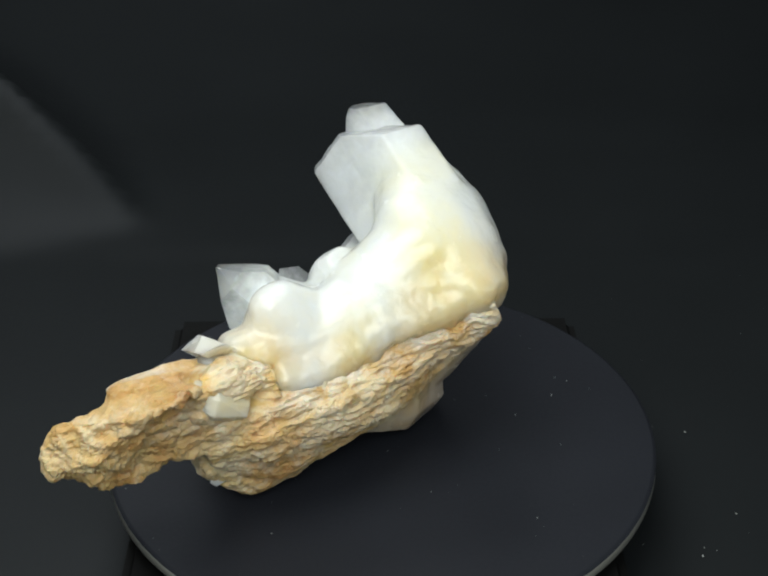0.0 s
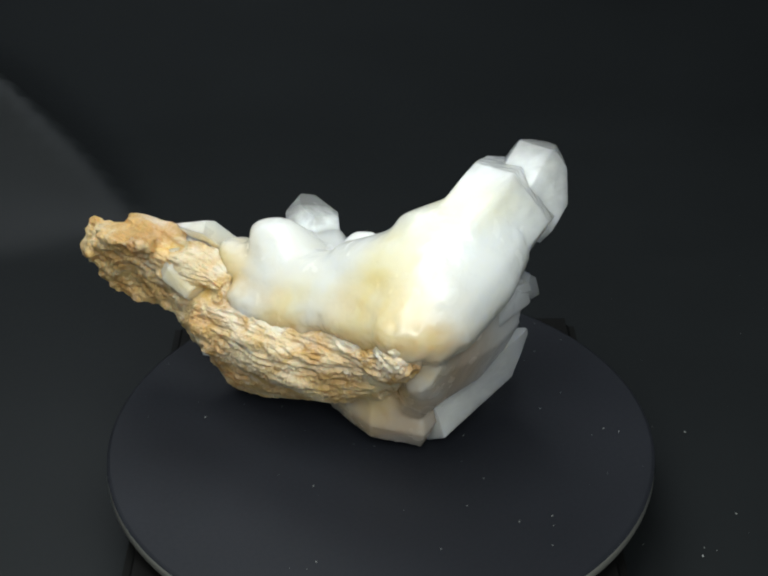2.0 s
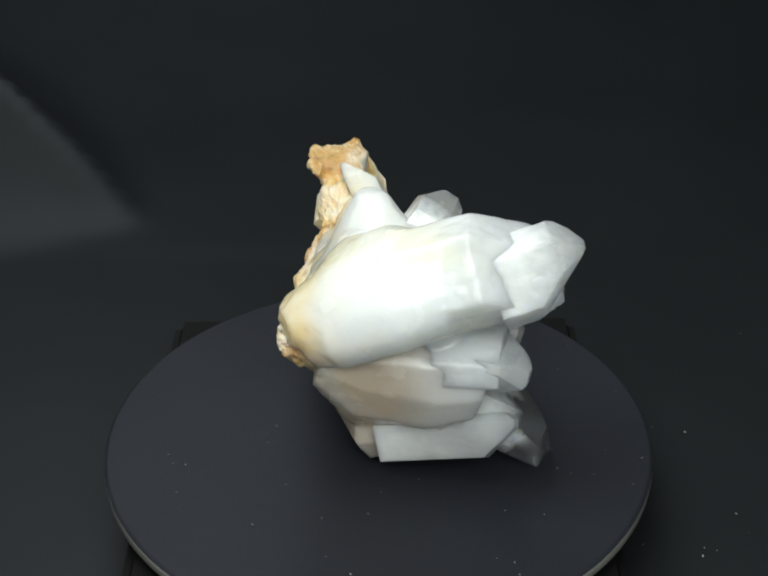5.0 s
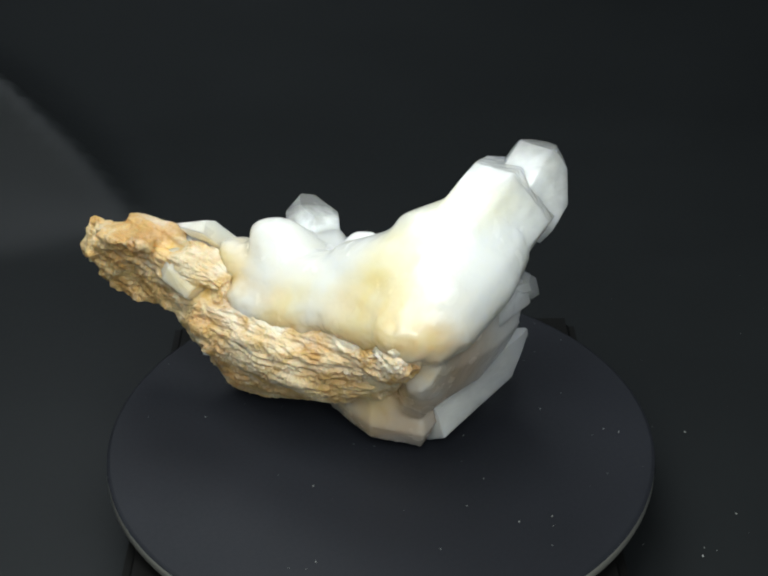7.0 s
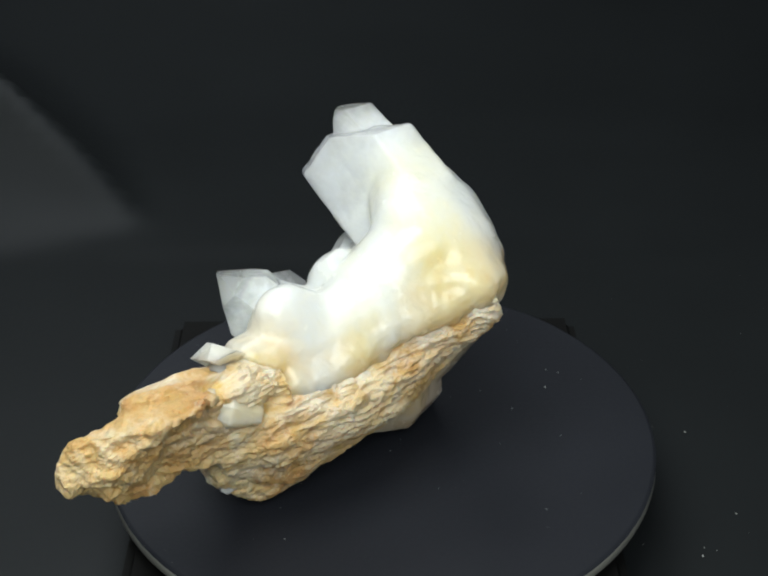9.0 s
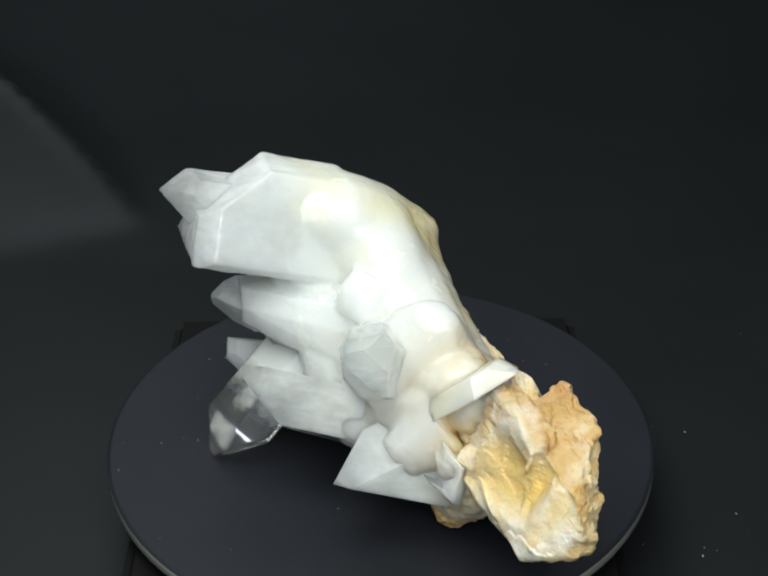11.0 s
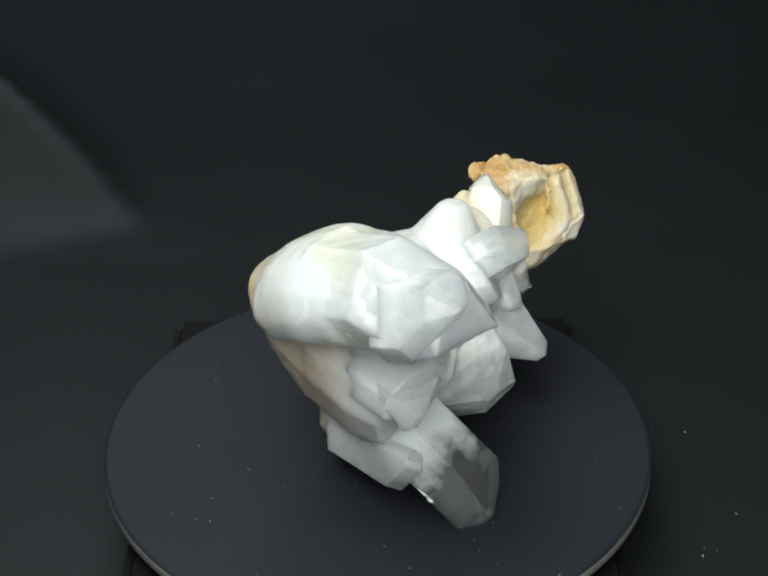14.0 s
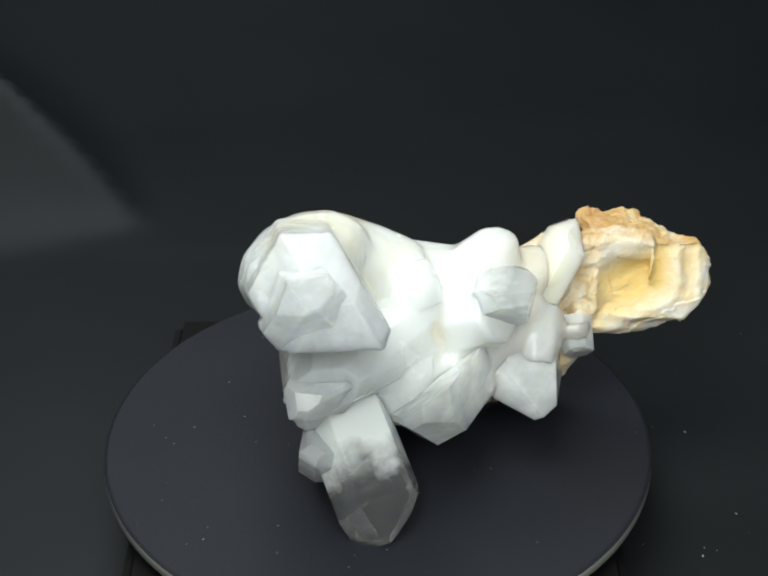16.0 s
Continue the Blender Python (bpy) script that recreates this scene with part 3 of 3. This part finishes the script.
def mass(name, form, material, label, voxel, smooth, bumps, root, tip, yellow, dome, iron):
    flat = [f for f in form if not f[0] or isinstance(f[0][0], list)]
    if smooth:
        # the rounded root is melted first; the crystals that grow out of it keep their faces
        core = fused([f for f in form if f not in flat], voxel, 1, dome)
        relax(core, smooth, np.full(len(core.vertices), 0.55))
        me = fused(flat, voxel, 2, dome, core)
        # the main crystal runs out softly into its root
        co, no = mesh_arrays(me)
        rise = co @ np.array((-0.539, 0.779, 0.321))
        root_side = np.clip((0.037 - rise) / 0.010, 0, 1) * np.clip((co[:, 2] - 0.040) / 0.006, 0, 1) * np.clip((co[:, 0] + 0.008) / 0.006, 0, 1)
        relax(me, 30, 0.6 * root_side)
    else:
        me = fused(form, voxel, 1, dome)
    co, no = mesh_arrays(me)
    # chipped patches, and broken ground where the quartz meets the rock
    near_rock = np.array([math.exp(-ROCK_TREE.find(p)[2] / 0.004) for p in co])
    chips = np.array([cells(p, 130) for p in co]) + 0.5 * np.array([cells(p, 330) for p in co])
    at_tip = np.clip((co[:, 1] - 0.026) / 0.008, 0, 1)
    co = co + no * (0.8 * bumps * at_tip * np.array([cells(p, 260) for p in co]))[:, None]
    where = np.clip(noise_at(co, 60, 2, (1, 1, 1), 5.0) * 3 - 0.6, 0.06, 0.8) + 1.5 * near_rock
    co = co + no * (0.2 * bumps * noise_at(co, 70, 3) + bumps * chips * where + near_rock * 0.0012 * noise_at(co, 120, 3, (1, 1, 1), 2.0))[:, None]
    # a small rusty cavity under the overhang
    cavity = np.exp(-(np.linalg.norm((co - np.array((-0.0150, 0.0020, 0.0365))) * (1, 1, 0.8), axis=1) / 0.0030) ** 2) if dome else np.zeros(len(co))
    co = co - no * (0.0045 * cavity)[:, None]
    co[:, 2] = np.maximum(co[:, 2], 0.0002)
    me.vertices.foreach_set("co", co.astype(np.float32).ravel())
    a, b = np.array(root) / 1000, np.array(tip) / 1000
    along = ((co - a) @ (b - a)) / ((b - a) @ (b - a))
    float_attribute(me, "along", np.clip(along, 0, 1))
    heel = np.exp(-(np.linalg.norm(co - np.array((0.027, -0.001, 0.044)), axis=1) / 0.0115) ** 2)
    float_attribute(me, "stain", [min(1.0, 1.2 * math.exp(-ROCK_TREE.find(p)[2] / iron) + h) for p, h in zip(co, 0.5 * heel + 0.8 * cavity)])
    haze = noise_at(co, 38, 2, (1, 1, 1), 11.0)
    blotch = yellow * (haze * 2.2 + 0.35) * (1.3 - 1.6 * np.clip(along, 0, 1))
    blotch = blotch * np.clip((co[:, 0] + 0.012) / 0.010, 0, 1)
    if name == "cloudy_foot":
        # brown-grey staining on the outer side
        blotch = np.clip((co @ np.array((0.75, -0.55, 0.0)) + 0.006) / 0.012, 0, 1) * (0.9 + 0.5 * haze)
    float_attribute(me, "yellow", np.clip(blotch, 0, 1))
    for p in me.polygons:
        p.use_smooth = True
    me.materials.append(material)
    ob = new(name, me)
    ob.parent = SPECIMEN
    return tagged(ob, label)


rock = rock_matrix()
ROCK_TREE = kdtree.KDTree(len(rock.data.vertices))
for vert in rock.data.vertices:
    ROCK_TREE.insert(vert.co, vert.index)
ROCK_TREE.balance()
milky = mass("milky_mass", MASS_FORM, TIP, "snow-white milky quartz rising to a clear stepped tip, stained yellow", 0.00042, 20, 0.00055, (22, 2, 44), (-10, 48, 67), 0.55, True, 0.0075)
mass("cloudy_foot", FOOT_FORM, FOOT, "cloudy pinkish-grey quartz standing on the disc", 0.0007, 0, 0.0004, (24, 0, 24), (-4, 40, 16), 0.25, False, 0.010)
MILKY_TREE = kdtree.KDTree(len(milky.data.vertices))
for vert in milky.data.vertices:
    MILKY_TREE.insert(vert.co, vert.index)
MILKY_TREE.balance()
float_attribute(rock.data, "quartz", [math.exp(-MILKY_TREE.find(vert.co)[2] / 0.0060) for vert in rock.data.vertices])
grown("end_crystal", NOSE, "clear stubby quartz crystal ending the main one", axis=(-0.609, 0.716, 0.34), top=(0.177, -0.094, 0.98),
      sides=(56.8, 48.7, 3.0, -39.7, -26.9, 15.9), ends=(81.2, 75.3, 35.3, 0.4, 7.7, 49.8), cut=65.9, root=44.0, chips=0.00035)
grown("foot_crystal", SLAB, "cloudy quartz prism lying on the disc", axis=(-0.429, 0.875, 0.223), top=(0.412, 0.069, 0.909),
      sides=(19.6, 19.0, 7.6, 0.2, 0.0, 3.0), ends=(41.0, 40.6, 25.6, 13.8, 13.4, 26.0), cut=40.7, root=5.5, chips=0.00025)
grown("point_crystal", CLEAR, "clear pointed quartz crystal leaning on the disc", axis=(-0.646, 0.484, -0.59), top=(-0.33, 0.296, 0.896),
      sides=(32.4, 34.4, 9.8, -21.5, -16.8, 9.1), ends=(39.3, 41.3, 24.3, 0.6, -0.9, 21.5), cut=31.5, root=-2.0)
grown("blade_crystal", FADING, "cloudy flat quartz crystal", axis=(-0.28, 0.959, -0.041), top=(0.02, -0.013, 1.0),
      sides=(40.8, 31.9, -7.1, -31.5, -16.7, 23.0), ends=(55.1, 46.4, 18.8, -3.1, 4.9, 36.0), cut=40.4, root=11.0)
grown("side_crystal", SMOKY, "translucent grey quartz crystal", axis=(-0.064, 0.992, 0.108), top=(-0.293, 0.179, 0.939),
      sides=(39.9, 6.3, -1.7, -8.0, 5.7, 33.5), ends=(46.7, 24.1, 0.3, -3.5, 16.5, 41.7), cut=31.1, root=-8.0)
grown("side_crystal", FADING, "short cloudy quartz crystal", axis=(-0.353, 0.816, -0.457), top=(-0.403, 0.082, 0.912),
      sides=(35.9, -0.1, -31.2, -15.6, 30.1, 47.1), ends=(31.6, -3.1, -25.3, -22.9, 10.0, 38.2), cut=5.6, root=-24.0)
grown("tooth_crystal", TOOTH, "tooth-shaped crystal clear at its tip", axis=(-0.768, 0.147, 0.623), top=(0.149, -0.601, 0.785),
      sides=(28.5, 18.2, -4.2, -17.5, -1.6, 17.5), ends=(56.3, 45.7, 29.6, 22.2, 28.6, 47.3), cut=60.3, root=29.0)
grown("stained_crystal", MILKY, "white quartz blade stained yellow at its edge", axis=(-0.203, -0.693, 0.692), top=(-0.703, 0.464, 0.539),
      sides=(26.1, 25.8, -0.4, -18.5, -13.5, 4.9), ends=(59.3, 59.0, 43.6, 28.6, 29.6, 44.2), cut=71.3, root=40.5, bevel=0.0011, stain=0.8, chips=0.0003)
crystal("small_crystal", [(-39.9, -29.3, 29.1, 5.0, 5.0), (-42.5, -28.5, 20.1, 4.0, 4.0), (-43.6, -24.0, 24.3, 2.0, 2.0)], FADING, SPECIMEN, "", **dict(n=6, power=1.0, half=0, roll=13))
crystal("embedded_crystal", [(-37.4, -43.6, 41.6, 3.2, 2.6), (-31.6, -42.8, 39.1, 4.8, 5.0), (-25.4, -39.6, 35.8, 3.6, 3)], EMBEDDED, SPECIMEN, "pale quartz set in the rock", n=8, roll=10, stain=0.9)



def motions():
    rows = [(t, pose(0, 0, 0, 0, 0, a)) for t, a in TURN]
    walk(SPECIMEN, rows)
    walk(PLATE, [(t, pose(0, 0, -GROUND, 0, 0, a)) for t, a in TURN])


motions()
